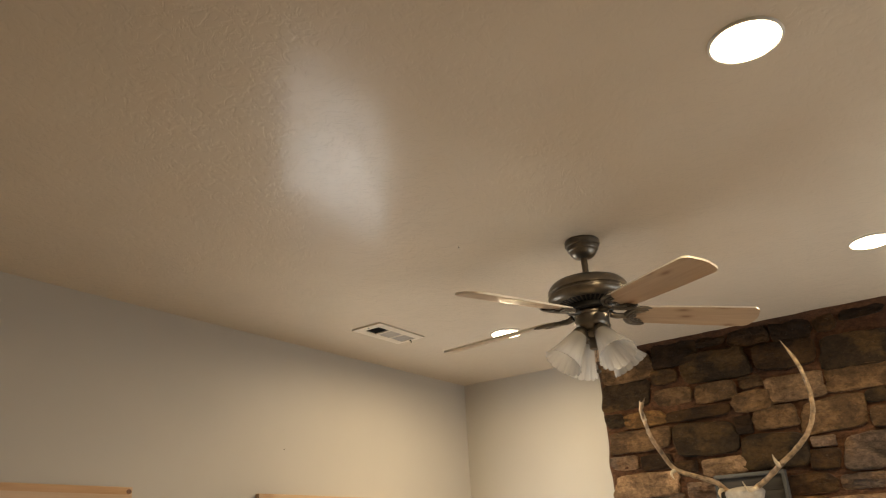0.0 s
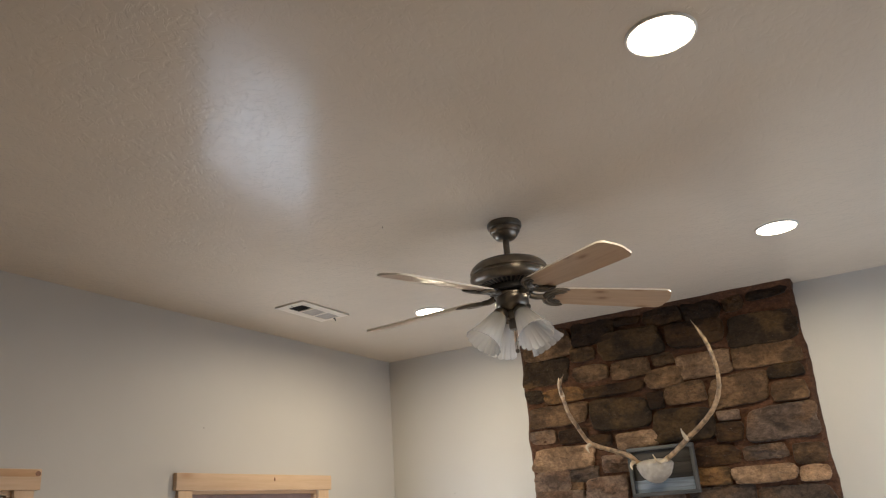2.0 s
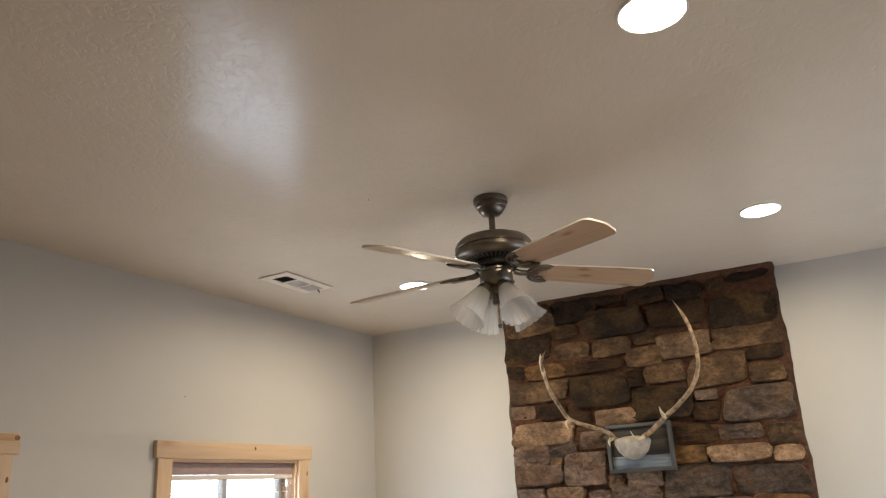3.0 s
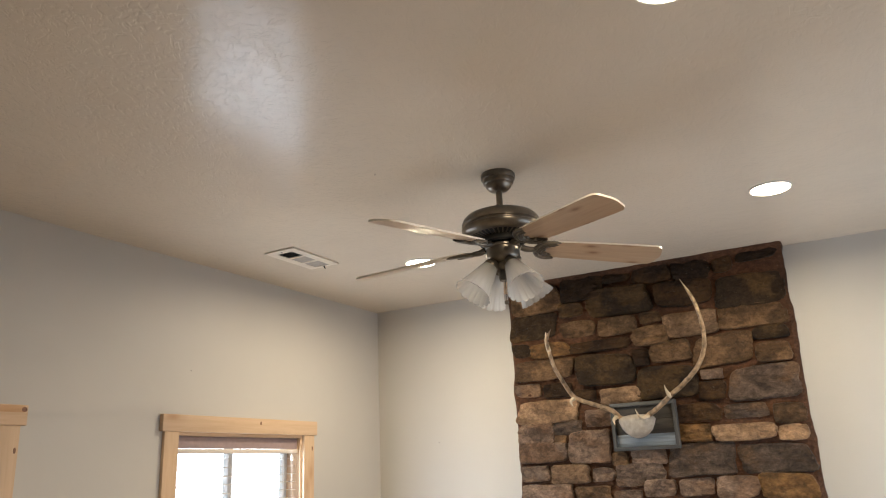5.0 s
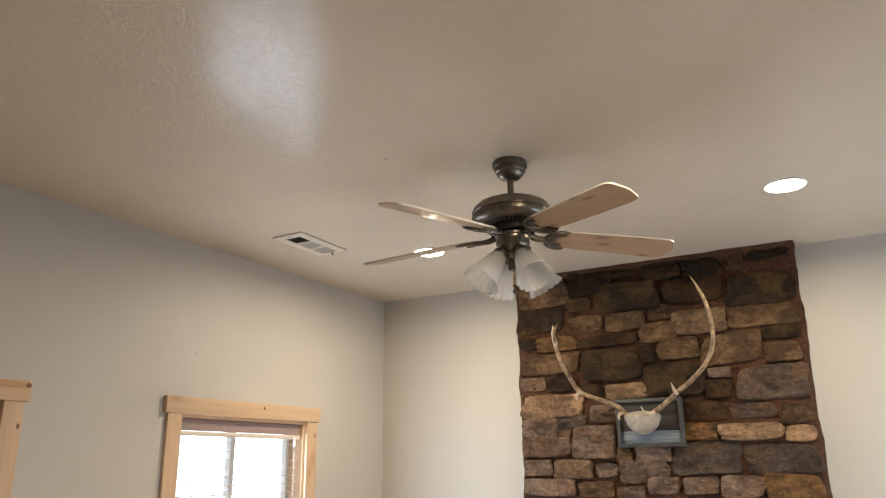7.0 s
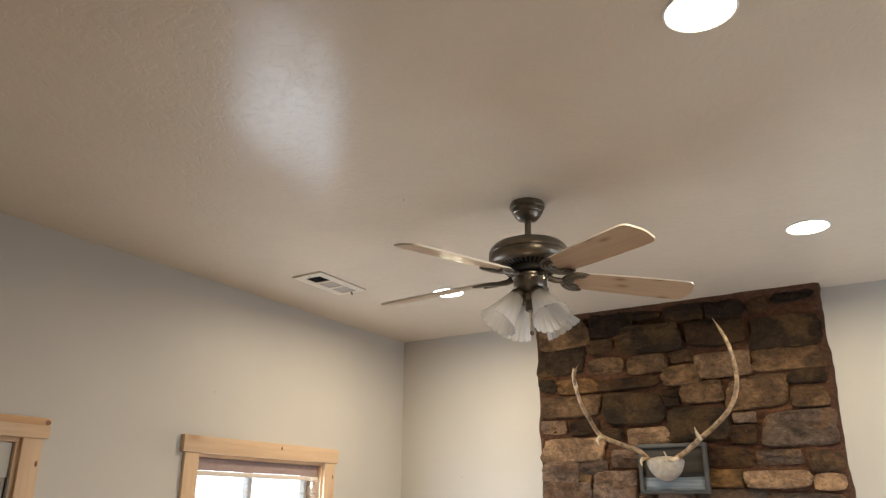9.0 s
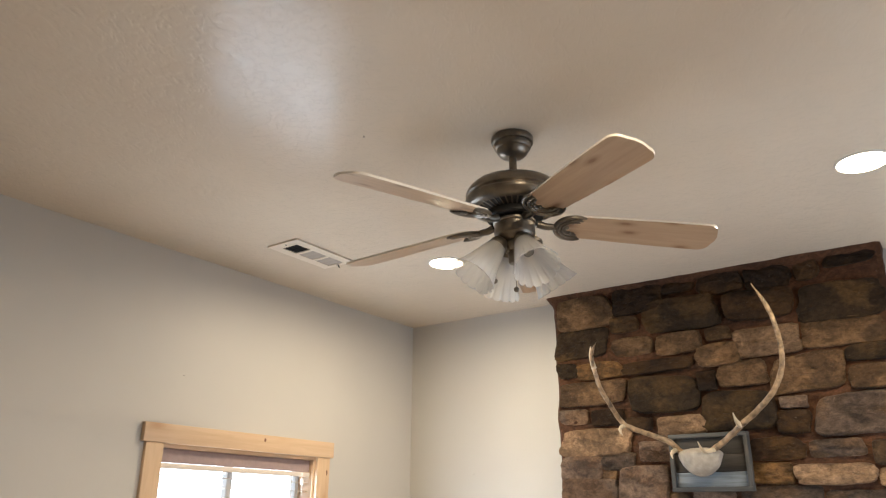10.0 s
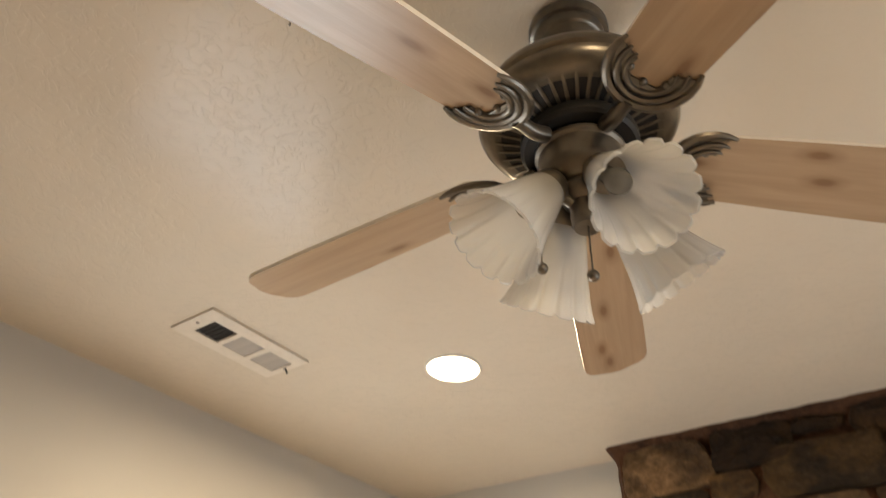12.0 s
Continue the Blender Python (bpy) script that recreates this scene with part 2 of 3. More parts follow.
# ---- building helpers ----
def mesh_of(bm, name, mats, smooth=True):
    me = bpy.data.meshes.new(name)
    bmesh.ops.recalc_face_normals(bm, faces=bm.faces)
    bm.to_mesh(me)
    bm.free()
    for mt in (mats if isinstance(mats, (list, tuple)) else [mats]):
        me.materials.append(mt)
    if smooth:
        me.shade_smooth()
        me.set_sharp_from_angle(angle=radians(38))
    return me


def part(name, bm, mats, parent=None, label="", at=None, smooth=True):
    ob = new(name, mesh_of(bm, name, mats, smooth) if isinstance(bm, bmesh.types.BMesh) else bm)
    ob.parent = parent
    if at is not None:
        ob.matrix_basis = at
    if label:
        tagged(ob, label)
    return ob


def thing(name, at, label, category, group="", kind=""):
    ob = new(name)
    ob.empty_display_size = 0.1
    ob.matrix_basis = at
    return tagged(ob, label, category, group, kind)


def box(bm, lo, hi, bevel=0.0, turn=None):
    """A box between two corners, with its edges eased."""
    c = [(a + d) / 2 for a, d in zip(lo, hi)]
    made = bmesh.ops.create_cube(bm, size=1.0, matrix=Matrix.Translation(c) @ (turn or Matrix.Identity(4)) @ Matrix.Diagonal((*[abs(d - a) for a, d in zip(lo, hi)], 1)))
    if bevel:
        es = list({e for v in made["verts"] for e in v.link_edges})
        bmesh.ops.bevel(bm, geom=es, offset=bevel, segments=2, affect="EDGES", profile=0.6)
    return bm


def boxed(lo, hi, bevel=0.0):
    return box(bmesh.new(), lo, hi, bevel)


def lathe(bm, profile, n=48, wave=None, cap=True):
    """A surface turned round z from (radius, height) pairs; wave(angle, k) scales the radius."""
    rings = []
    for k, (r, z) in enumerate(profile):
        ring = []
        for i in range(n):
            a = 2 * math.pi * i / n
            rr, zz = (r, z) if wave is None else wave(a, k, r, z)
            ring.append(bm.verts.new((rr * math.cos(a), rr * math.sin(a), zz)))
        rings.append(ring)
    for r0, r1 in zip(rings, rings[1:]):
        for i in range(n):
            bm.faces.new((r0[i], r0[(i + 1) % n], r1[(i + 1) % n], r1[i]))
    if cap:
        bm.faces.new(rings[0])
        bm.faces.new(rings[-1])
    return bm


def spline(pts, steps=6):
    """A smooth run of points through the given ones."""
    p = [Vector(q) for q in pts]
    p = [2 * p[0] - p[1], *p, 2 * p[-1] - p[-2]]
    out = []
    for i in range(1, len(p) - 2):
        for s in range(steps):
            u = s / steps
            a, q, c, d = p[i - 1:i + 3]
            out.append(0.5 * (2 * q + (c - a) * u + (2 * a - 5 * q + 4 * c - d) * u * u + (3 * q - a - 3 * c + d) * u ** 3))
    return out + [p[-2]]


def tube(bm, pts, radius, n=10, rough=0.0):
    """A round bar along pts; radius(u) from one end to the other."""
    rings, side = [], None
    for k, q in enumerate(pts):
        d = (pts[min(k + 1, len(pts) - 1)] - pts[max(k - 1, 0)]).normalized()
        side = (side - d * side.dot(d)).normalized() if side else d.orthogonal().normalized()
        up = d.cross(side)
        r = radius(k / (len(pts) - 1))
        ring = []
        for i in range(n):
            a = 2 * math.pi * i / n
            w = side * math.cos(a) + up * math.sin(a)
            rr = r * (1 + rough * noise.noise(q * 60 + w * 1.5))
            ring.append(bm.verts.new(q + w * rr))
        rings.append(ring)
    for r0, r1 in zip(rings, rings[1:]):
        for i in range(n):
            bm.faces.new((r0[i], r0[(i + 1) % n], r1[(i + 1) % n], r1[i]))
    bm.faces.new(rings[0])
    bm.faces.new(rings[-1])
    return bm


def ball(bm, at, r):
    bmesh.ops.create_uvsphere(bm, u_segments=14, v_segments=9, radius=r, matrix=Matrix.Translation(at))
    return bm


# ---- room ----
def structure(name, bm, mat, label, category):
    return tagged(part(name, bm, mat, smooth=False), label, category, kind="structure")


W_Y0, W_Y1, W_Z0, W_Z1 = -1.818, -0.841, 0.93, 1.985    # window opening
D_Y0, D_Y1, D_Z1 = -3.535, -2.715, 1.99                 # door opening
T = 0.15                                               # wall thickness

bm = bmesh.new()
for lo, hi in (((-T, ROOM_Y, 0), (0, D_Y0, H)), ((-T, D_Y0, D_Z1), (0, D_Y1, H)), ((-T, D_Y1, 0), (0, W_Y0, H)),
               ((-T, W_Y0, W_Z1), (0, W_Y1, H)), ((-T, W_Y0, 0), (0, W_Y1, W_Z0)), ((-T, W_Y1, 0), (0, T, H))):
    box(bm, lo, hi)
structure("wall_west", bm, M_WALL, "greige painted wall with a pine-cased window and door", "wall")
structure("wall_north", boxed((0, 0, 0), (ROOM_X + T, T, H)), M_WALL, "greige painted wall behind the stone chimney", "wall")
bm = bmesh.new()
for lo, hi in (((ROOM_X, ROOM_Y, 0), (ROOM_X + T, -2.15, H)), ((ROOM_X, -2.15, 0), (ROOM_X + T, -0.25, 0.65)), ((ROOM_X, -2.15, 2.05), (ROOM_X + T, -0.25, H)), ((ROOM_X, -0.25, 0), (ROOM_X + T, 0, H))):
    box(bm, lo, hi)
structure("wall_east", bm, M_WALL, "plain greige painted wall with a wide window opening", "wall")
structure("wall_south", boxed((-T, ROOM_Y - T, 0), (ROOM_X + T, ROOM_Y, H)), M_WALL, "plain greige painted wall", "wall")
structure("floor", boxed((-T, ROOM_Y - T, -0.1), (ROOM_X + T, T, 0)), M_FLOOR, "brown wooden board floor", "floor")
structure("ceiling", boxed((-T, ROOM_Y - T, H), (ROOM_X + T, T, H + 0.15)), M_CEIL, "hand-trowelled tan plaster ceiling with a semi-gloss sheen", "ceiling")
bd = structure("backdrop", boxed((-9.2, -14, -0.6), (-9.0, 10, 7)), M_HAZE, "bright hazy daylight outside the window", "backdrop")
structure("ground", boxed((-400, -400, -0.6), (400, 400, -0.3)), M_GROUND, "pale sunlit ground outside the window", "ground")


def cased_opening(name, y0, y1, z0, z1, head_lo, head_hi, label, category):
    """Flat pine boards round an opening, with the lining of its reveal."""
    ob = thing(name, pose(0, y0, z0), label, category, kind="structure")
    inv = lambda lo, hi, bv=0.003: boxed([a - d for a, d in zip(lo, (0, y0, z0))], [a - d for a, d in zip(hi, (0, y0, z0))], bv)
    part("head_casing", inv((0, y0 - head_lo, z1), (0.027, y1 + head_hi, z1 + 0.083)), M_PINE_H, ob)
    for a, d in ((y0 - head_lo + 0.02, y0 + 0.004), (y1 - 0.004, y1 + head_hi - 0.02)):
        part("side_casing", inv((0, a, z0), (0.020, d, z1)), M_PINE_V, ob)
    part("head_lining", inv((-0.13, y0, z1 - 0.018), (-0.001, y1, z1), 0.001), M_PINE_H, ob)
    for a, d in ((y0, y0 + 0.018), (y1 - 0.018, y1)):
        part("side_lining", inv((-0.13, a, z0), (-0.001, d, z1 - 0.018), 0.001), M_PINE_V, ob)
    return ob, inv


win, inv = cased_opening("window_1", W_Y0, W_Y1, W_Z0, W_Z1, 0.105, 0.11, "window with knotty pine casing, bright daylight behind a lowered open blind", "window")
part("window_sill", inv((-0.13, W_Y0 - 0.10, W_Z0 - 0.02), (0.05, W_Y1 + 0.10, W_Z0 + 0.004)), M_PINE_H, win)
wf = part("window_frame", inv((-0.148, W_Y0 + 0.018, W_Z1 - 0.06), (-0.10, W_Y1 - 0.018, W_Z1 - 0.018)), M_VINYL, win, "white vinyl slider window frame")
mid = (W_Y0 + W_Y1) / 2
for a, d in ((W_Y0 + 0.018, W_Y0 + 0.055), (mid - 0.016, mid + 0.016), (W_Y1 - 0.042, W_Y1 - 0.018)):
    part("stile", inv((-0.146, a, W_Z0 + 0.004), (-0.105, d, W_Z1 - 0.06)), M_VINYL, wf)
part("bottom_rail", inv((-0.147, W_Y0 + 0.055, W_Z0 + 0.004), (-0.104, W_Y1 - 0.042, W_Z0 + 0.05)), M_VINYL, wf)
for a, d in ((W_Y0 + 0.055, mid - 0.016), (mid + 0.016, W_Y1 - 0.042)):
    p = part("pane", inv((-0.130, a, W_Z0 + 0.05), (-0.126, d, W_Z1 - 0.06)), M_GLASS, win, smooth=False)
    p.visible_shadow = False

# two-inch slat blind inside the reveal
blind = thing("window_blind", pose(-0.055, mid, W_Z1 - 0.018), "pale slat blind with a mauve valance, lowered with slats open", "blind")
half = (W_Y1 - W_Y0) / 2 - 0.024
part("valance", boxed((0.022, -half, -0.062), (0.032, half, -0.002), 0.002), M_VALANCE, blind, "mauve-brown valance board")
part("headrail", boxed((-0.03, -half, -0.05), (0.02, half, -0.004), 0.003), M_BLIND, blind)
part("top_moulding", boxed((0.020, -half, -0.088), (0.040, half, -0.064), 0.006), M_BLIND, blind, "pale rounded strip under the valance")
slat = mesh_of(box(bmesh.new(), (-0.025, -half, -0.0014), (0.025, half, 0.0014), 0.001), "slat", M_SLAT)
for k in range(20):
    part("slat", slat, None, blind, at=pose(0, 0, -0.115 - 0.045 * k, 0, 2, 0))
for y in (-half + 0.12, half - 0.12):
    part("ladder_cord", tube(bmesh.new(), [Vector((0.027, y, -0.09)), Vector((0.027, y, -1.0))], lambda u: 0.0012, 6), M_BLIND, blind)
part("tilt_cord", tube(bmesh.new(), [Vector((0.045, half - 0.06, -0.06)), Vector((0.046, half - 0.06, -0.55))], lambda u: 0.0008, 6), M_BLIND, blind)
part("cord_tassel", lathe(bmesh.new(), [(0.003, 0.02), (0.008, 0.012), (0.010, -0.01), (0.004, -0.016)], 12), M_WHITE, blind, at=pose(0.045, half - 0.06, -0.115))


def knot(parent, x, y, z, ry, rz):
    """A dark loose knot set flush in a board."""
    o = parent.matrix_basis.translation
    bm = lathe(bmesh.new(), [(1.0, -1.0), (1.0, 0.5), (0.72, 1.0), (0.4, 0.7)], 18)
    for v in bm.verts:
        v.co = (x - o.x + v.co.z * 0.0012, y - o.y + v.co.x * ry, z - o.z + v.co.y * rz)
    part("knot", bm, M_KNOT, parent, "dark brown knot in the board")


knot(win, 0.027, -1.236, 2.042, 0.007, 0.010)
knot(win, 0.020, -0.772, 1.905, 0.005, 0.014)
dr, inv = cased_opening("door_1", D_Y0, D_Y1, 0.0, D_Z1, 0.10, 0.10, "closed white door in a knotty pine casing", "door")
leaf = part("door_leaf", inv((-0.055, D_Y0 + 0.022, 0.008), (-0.018, D_Y1 - 0.022, D_Z1 - 0.022)), M_DOOR, dr, "white painted door leaf")
for z in (0.25, 1.0, D_Z1 - 0.20):
    h = part("hinge", tube(bmesh.new(), [Vector((-0.012, D_Y1 - 0.02 - D_Y0, z - 0.045)), Vector((-0.012, D_Y1 - 0.02 - D_Y0, z + 0.045))], lambda u: 0.008, 10), M_BRONZE, dr, "dark bronze door hinge")
    part("hinge_leaf", inv((-0.018, D_Y1 - 0.055, z - 0.045), (-0.0155, D_Y1 - 0.022, z + 0.045), 0.001), M_BRONZE, dr)

part("heartwood_streak", inv((0.0265, D_Y0 - 0.09, D_Z1 + 0.052), (0.0285, D_Y1 + 0.085, D_Z1 + 0.080), 0.0008), M_HEART, dr, "darker orange heartwood streak in the board")
knot(dr, 0.028, -2.632, 2.054, 0.012, 0.010)
knot(dr, 0.020, -2.650, 1.890, 0.006, 0.012)
for at, lab in ((pose(0.001, -1.747, 2.296, 0, 90, 0), "small steel nail sticking out of the painted wall"), (pose(0.486, -0.001, 1.922, 90, 0, 0), "small steel nail sticking out of the painted wall"),
                (pose(1.512, -2.229, H - 0.001, 180, 0, 0), "small dark nail in the ceiling")):
    nail = part("nail", lathe(bmesh.new(), [(0.0012, 0), (0.0012, 0.005), (0.0026, 0.0055), (0.0026, 0.007), (0.001, 0.0075)], 10), M_NAIL, at=at)
    tagged(nail, lab, "nail", "nails")


# ---- recessed lights ----
def recessed_light(x, y):
    ob = thing("recessed_light", pose(x, y, H), "round white recessed ceiling light, switched on", "ceiling light", "recessed ceiling lights")
    part("trim_ring", lathe(bmesh.new(), [(0.091, 0.0), (0.091, -0.003), (0.089, -0.006), (0.086, -0.007), (0.083, -0.005), (0.083, 0.0)], 56, cap=False), M_WHITE, ob)
    part("lens", lathe(bmesh.new(), [(0.083, -0.002), (0.083, -0.006), (0.056, -0.0085), (0.002, -0.009)], 56), M_LENS, ob, "glowing warm white lens")
    return ob


lamp = recessed_light(0.976, -0.993)
for x, y in ((2.842, -1.070), (2.801, -2.829)):
    copy_thing(lamp, pose(x, y, H))


# ---- ceiling register ----
reg = thing("ceiling_vent", pose(0.517, -1.472, H), "painted metal three-section air register in the ceiling", "vent")
# Dark plate stands in for the shaded duct behind the louvres.
part("backing", boxed((-0.054, -0.175, -0.003), (0.054, 0.178, 0.0)), M_DARKMETAL, reg)
X0, X1, Y0, Y1 = -0.097, 0.097, -0.196, 0.190
bars = [((X0, Y0, -0.008), (-0.048, Y1, 0)), ((0.048, Y0, -0.008), (X1, Y1, 0))]
cuts = (-0.147, -0.060, -0.042, 0.050, 0.070, 0.166)
bars += [((-0.048, a, -0.008), (0.048, d, 0)) for a, d in ((Y0, cuts[0]), (cuts[1], cuts[2]), (cuts[3], cuts[4]), (cuts[5], Y1))]
bm = bmesh.new()
for lo, hi in bars:
    box(bm, lo, hi)
part("register_frame", bm, M_VENT, reg, smooth=False)
# First section: shade seen in its gaps is put into the louvres' dark colour.
thin = mesh_of(boxed((-0.048, -0.0007, -0.004), (0.048, 0.0007, 0.004)), "louvre", M_DARKMETAL, False)
for k in range(5):
    part("louvre", thin, None, reg, at=pose(0, -0.137 + 0.0168 * k, -0.0050, -62, 0, 0))
wide = mesh_of(boxed((-0.0036, -0.045, -0.0008), (0.0036, 0.045, 0.0008)), "louvre", M_LOUVRE, False)
for yc in (0.004, 0.118):
    for k in range(10):
        part("louvre", wide, None, reg, at=pose(-0.0435 + 0.0096 * k, yc, -0.0048, 0, -26, 0))
part("lever", tube(bmesh.new(), spline([(0.006, 0.176, -0.006), (0.005, 0.182, -0.014), (0.000, 0.192, -0.018)], 4), lambda u: 0.003, 8), M_DARKMETAL, reg, "dark bent damper lever")
for y in (-0.172, 0.178):
    part("screw", lathe(bmesh.new(), [(0.005, -0.007), (0.005, -0.0095), (0.002, -0.0105)], 10), M_NAIL, reg, at=pose(0, y, 0))

# ---- ceiling fan ----
fan = thing("ceiling_fan", pose(*FAN), "bronze ceiling fan with pine blades and unlit frosted glass shades", "ceiling fan")
part("canopy", lathe(bmesh.new(), [(0.067, 0.0), (0.070, -0.004), (0.070, -0.020), (0.068, -0.024), (0.062, -0.026), (0.061, -0.040), (0.058, -0.044), (0.054, -0.046), (0.050, -0.058), (0.038, -0.070), (0.024, -0.075), (0.016, -0.076)], 48), M_BRONZE, fan)
part("downrod", lathe(bmesh.new(), [(0.013, -0.066), (0.013, -0.142), (0.020, -0.148), (0.022, -0.168)], 24), M_BRONZE, fan)
part("motor_housing", lathe(bmesh.new(), [(0.03, -0.158), (0.070, -0.161), (0.105, -0.169), (0.135, -0.181), (0.150, -0.196), (0.157, -0.212), (0.157, -0.219), (0.151, -0.223), (0.151, -0.228), (0.158, -0.233), (0.158, -0.242), (0.150, -0.255), (0.138, -0.262), (0.128, -0.264)], 72), M_BRONZE, fan)
part("vent_plate", lathe(bmesh.new(), [(0.130, -0.258), (0.128, -0.262), (0.080, -0.276), (0.06, -0.278)], 64), M_DARKMETAL, fan, "dark slotted underside of the motor")
fin = mesh_of(boxed((0.082, -0.0028, -0.006), (0.134, 0.0028, 0.006), 0.001), "vent_fin", M_BRONZE)
for k in range(40):
    part("vent_fin", fin, None, fan, at=pose(0, 0, -0.2685, 0, 0, 9 * k) @ pose(0, 0, 0, 0, -15, 0) @ pose(0, 0, -0.023))
part("flywheel", lathe(bmesh.new(), [(0.05, -0.272), (0.088, -0.274), (0.092, -0.280), (0.092, -0.294), (0.086, -0.299), (0.05, -0.300)], 48), M_DARKMETAL, fan)
part("switch_housing", lathe(bmesh.new(), [(0.055, -0.298), (0.066, -0.301), (0.070, -0.306), (0.070, -0.312), (0.065, -0.316), (0.066, -0.348), (0.062, -0.358), (0.048, -0.370), (0.034, -0.376)], 48), M_BRONZE, fan)
part("light_fitter", lathe(bmesh.new(), [(0.034, -0.374), (0.038, -0.384), (0.034, -0.396), (0.023, -0.404), (0.022, -0.440), (0.019, -0.446), (0.004, -0.447)], 32), M_BRONZE, fan)


def blade_mesh():
    """A paddle blade, 0.47 long, wood below and pale on its edge and top."""
    bm = bmesh.new()
    r0, r1, n = 0.158, 0.664, 9
    side = [(r0 + 0.014 + (r1 - 0.046 - r0 - 0.014) * k / 8, 0.056 + 0.013 * math.sin(k / 8 * math.pi / 2)) for k in range(9)]
    x0, w = side[-1]
    for k in range(1, n):
        a = math.pi / 2 * k / (n - 1)
        side.append((x0 + 0.036 * math.sin(a), w - 0.034 * (1 - math.cos(a))))
    side += [(r1 - 0.006, 0.024), (r1 - 0.002, 0.012)]
    outline = [(r0, -0.044), *[(x, -y) for x, y in side], *[(x, y) for x, y in reversed(side)], (r0, 0.044)]
    low = [bm.verts.new((x, y, -0.0035)) for x, y in outline]
    top = [bm.verts.new((x, y, 0.0035)) for x, y in outline]
    bm.faces.new(low).material_index = 0
    bm.faces.new(top).material_index = 1
    for i in range(len(outline)):
        j = (i + 1) % len(outline)
        bm.faces.new((low[i], low[j], top[j], top[i])).material_index = 1
    return mesh_of(bm, "blade", [M_BLADE, M_BLADE_TOP])


def iron_mesh():
    """A cast blade iron: a neck from the flywheel and nested crescents that clasp the blade's root."""
    bm = bmesh.new()
    tube(bm, spline([(0.075, 0, -0.002), (0.100, 0, -0.009), (0.120, 0, -0.008), (0.137, 0, -0.009)], 5), lambda u: 0.013 - 0.003 * u, 10)
    for s, drop, thick in ((1.0, -0.0075, 0.0085), (0.76, -0.010, 0.006), (0.55, -0.009, 0.005)):
        pts = []
        for k in range(17):
            a = radians(-112 + 14 * k)
            pts.append(Vector((0.198 - 0.066 * s * math.cos(a) - 0.010 * (1 - s), 0.062 * s * math.sin(a), drop)))
        tube(bm, pts, lambda u, t=thick: t * (0.35 + 0.65 * math.sin(math.pi * u) ** 0.6), 8)
    arc = [radians(-104 + 13 * k) for k in range(17)]
    rows = []
    for z in (-0.0042, -0.0082):
        for s in (0.98, 0.44):
            rows.append([bm.verts.new((0.198 - 0.066 * s * math.cos(a) - 0.010 * (1 - s), 0.062 * s * math.sin(a), z)) for a in arc])
    for a, c in ((rows[0], rows[1]), (rows[3], rows[2]), (rows[2], rows[0]), (rows[1], rows[3])):
        for i in range(len(arc) - 1):
            bm.faces.new((a[i], a[i + 1], c[i + 1], c[i]))
    box(bm, (0.132, -0.030, -0.0085), (0.172, 0.030, -0.0042), 0.001)
    for y in (-0.028, 0.0, 0.028):
        ball(bm, (0.172 + 0.012 * (y != 0), y, -0.0065), 0.006)
    return mesh_of(bm, "blade_iron", M_BRONZE)


BLADE, IRON = blade_mesh(), iron_mesh()
BLADE_TURN, BLADE_PITCH, BLADE_Z, DROOP = 39.5, -13.5, -0.303, 3.0
for k in range(5):
    at = pose(0, 0, BLADE_Z, 0, 0, BLADE_TURN + 72 * k) @ pose(0, 0, 0, 0, DROOP, 0) @ pose(0, 0, 0, BLADE_PITCH, 0, 0)
    iron = part("blade_iron", IRON, None, fan, at=at)
    part("blade", BLADE, None, fan, "pale pine fan blade with knots", at)


def shade_mesh():
    """A fluted tulip shade with a scalloped rim; its axis runs down from the neck."""
    bm = bmesh.new()
    outer = [(0.026, 0.0), (0.031, -0.006), (0.035, -0.020), (0.041, -0.042), (0.047, -0.065), (0.053, -0.088), (0.060, -0.109), (0.067, -0.126), (0.073, -0.137)]
    inner = [(r - 0.0035, z - 0.001) for r, z in reversed(outer)]
    prof = outer + inner
    def flute(a, k, r, z):
        u = min(1, max(0, (-z - 0.066) / 0.071))
        f = 1 - abs(math.cos(7.5 * a)) ** 9
        return r * (1 + u * 0.075 * (f - 0.75)), z - 0.004 * u ** 3 * f
    lathe(bm, prof, 180, flute, cap=False)
    return mesh_of(bm, "shade", M_SHADE)


SHADE = shade_mesh()
holder = mesh_of(lathe(bmesh.new(), [(0.010, 0.028), (0.022, 0.022), (0.029, 0.010), (0.031, -0.006), (0.029, -0.010)], 28), "socket", M_BRONZE)
bulb = mesh_of(lathe(bmesh.new(), [(0.013, -0.006), (0.014, -0.026), (0.017, -0.038), (0.019, -0.050), (0.016, -0.062), (0.008, -0.068), (0.002, -0.069)], 20), "bulb", M_BULB)
for k in range(4):
    turn = pose(0, 0, 0, 0, 0, -35 + 90 * k)
    part("lamp_arm", tube(bmesh.new(), spline([(0.022, 0, -0.408), (0.040, 0, -0.398), (0.055, 0, -0.385)], 4), lambda u: 0.009, 10), M_BRONZE, fan, at=turn)
    at = turn @ pose(0.060, 0, -0.392, 0, -37, 0)
    s = part("shade", SHADE, None, fan, "frosted white fluted glass shade", at)
    part("socket", holder, None, s)
    part("bulb", bulb, None, s, "unlit grey glass bulb")
for x, y, z in ((-0.074, -0.005, -0.483), (0.003, -0.004, -0.524)):
    chain = part("pull_chain", tube(bmesh.new(), [Vector((x, y, -0.352)), Vector((x, y, z))], lambda u: 0.0013, 6), M_BRONZE, fan)
    part("fob", ball(bmesh.new(), (x, y, z - 0.008), 0.009), M_BRONZE, chain, "round bronze pull-chain fob")


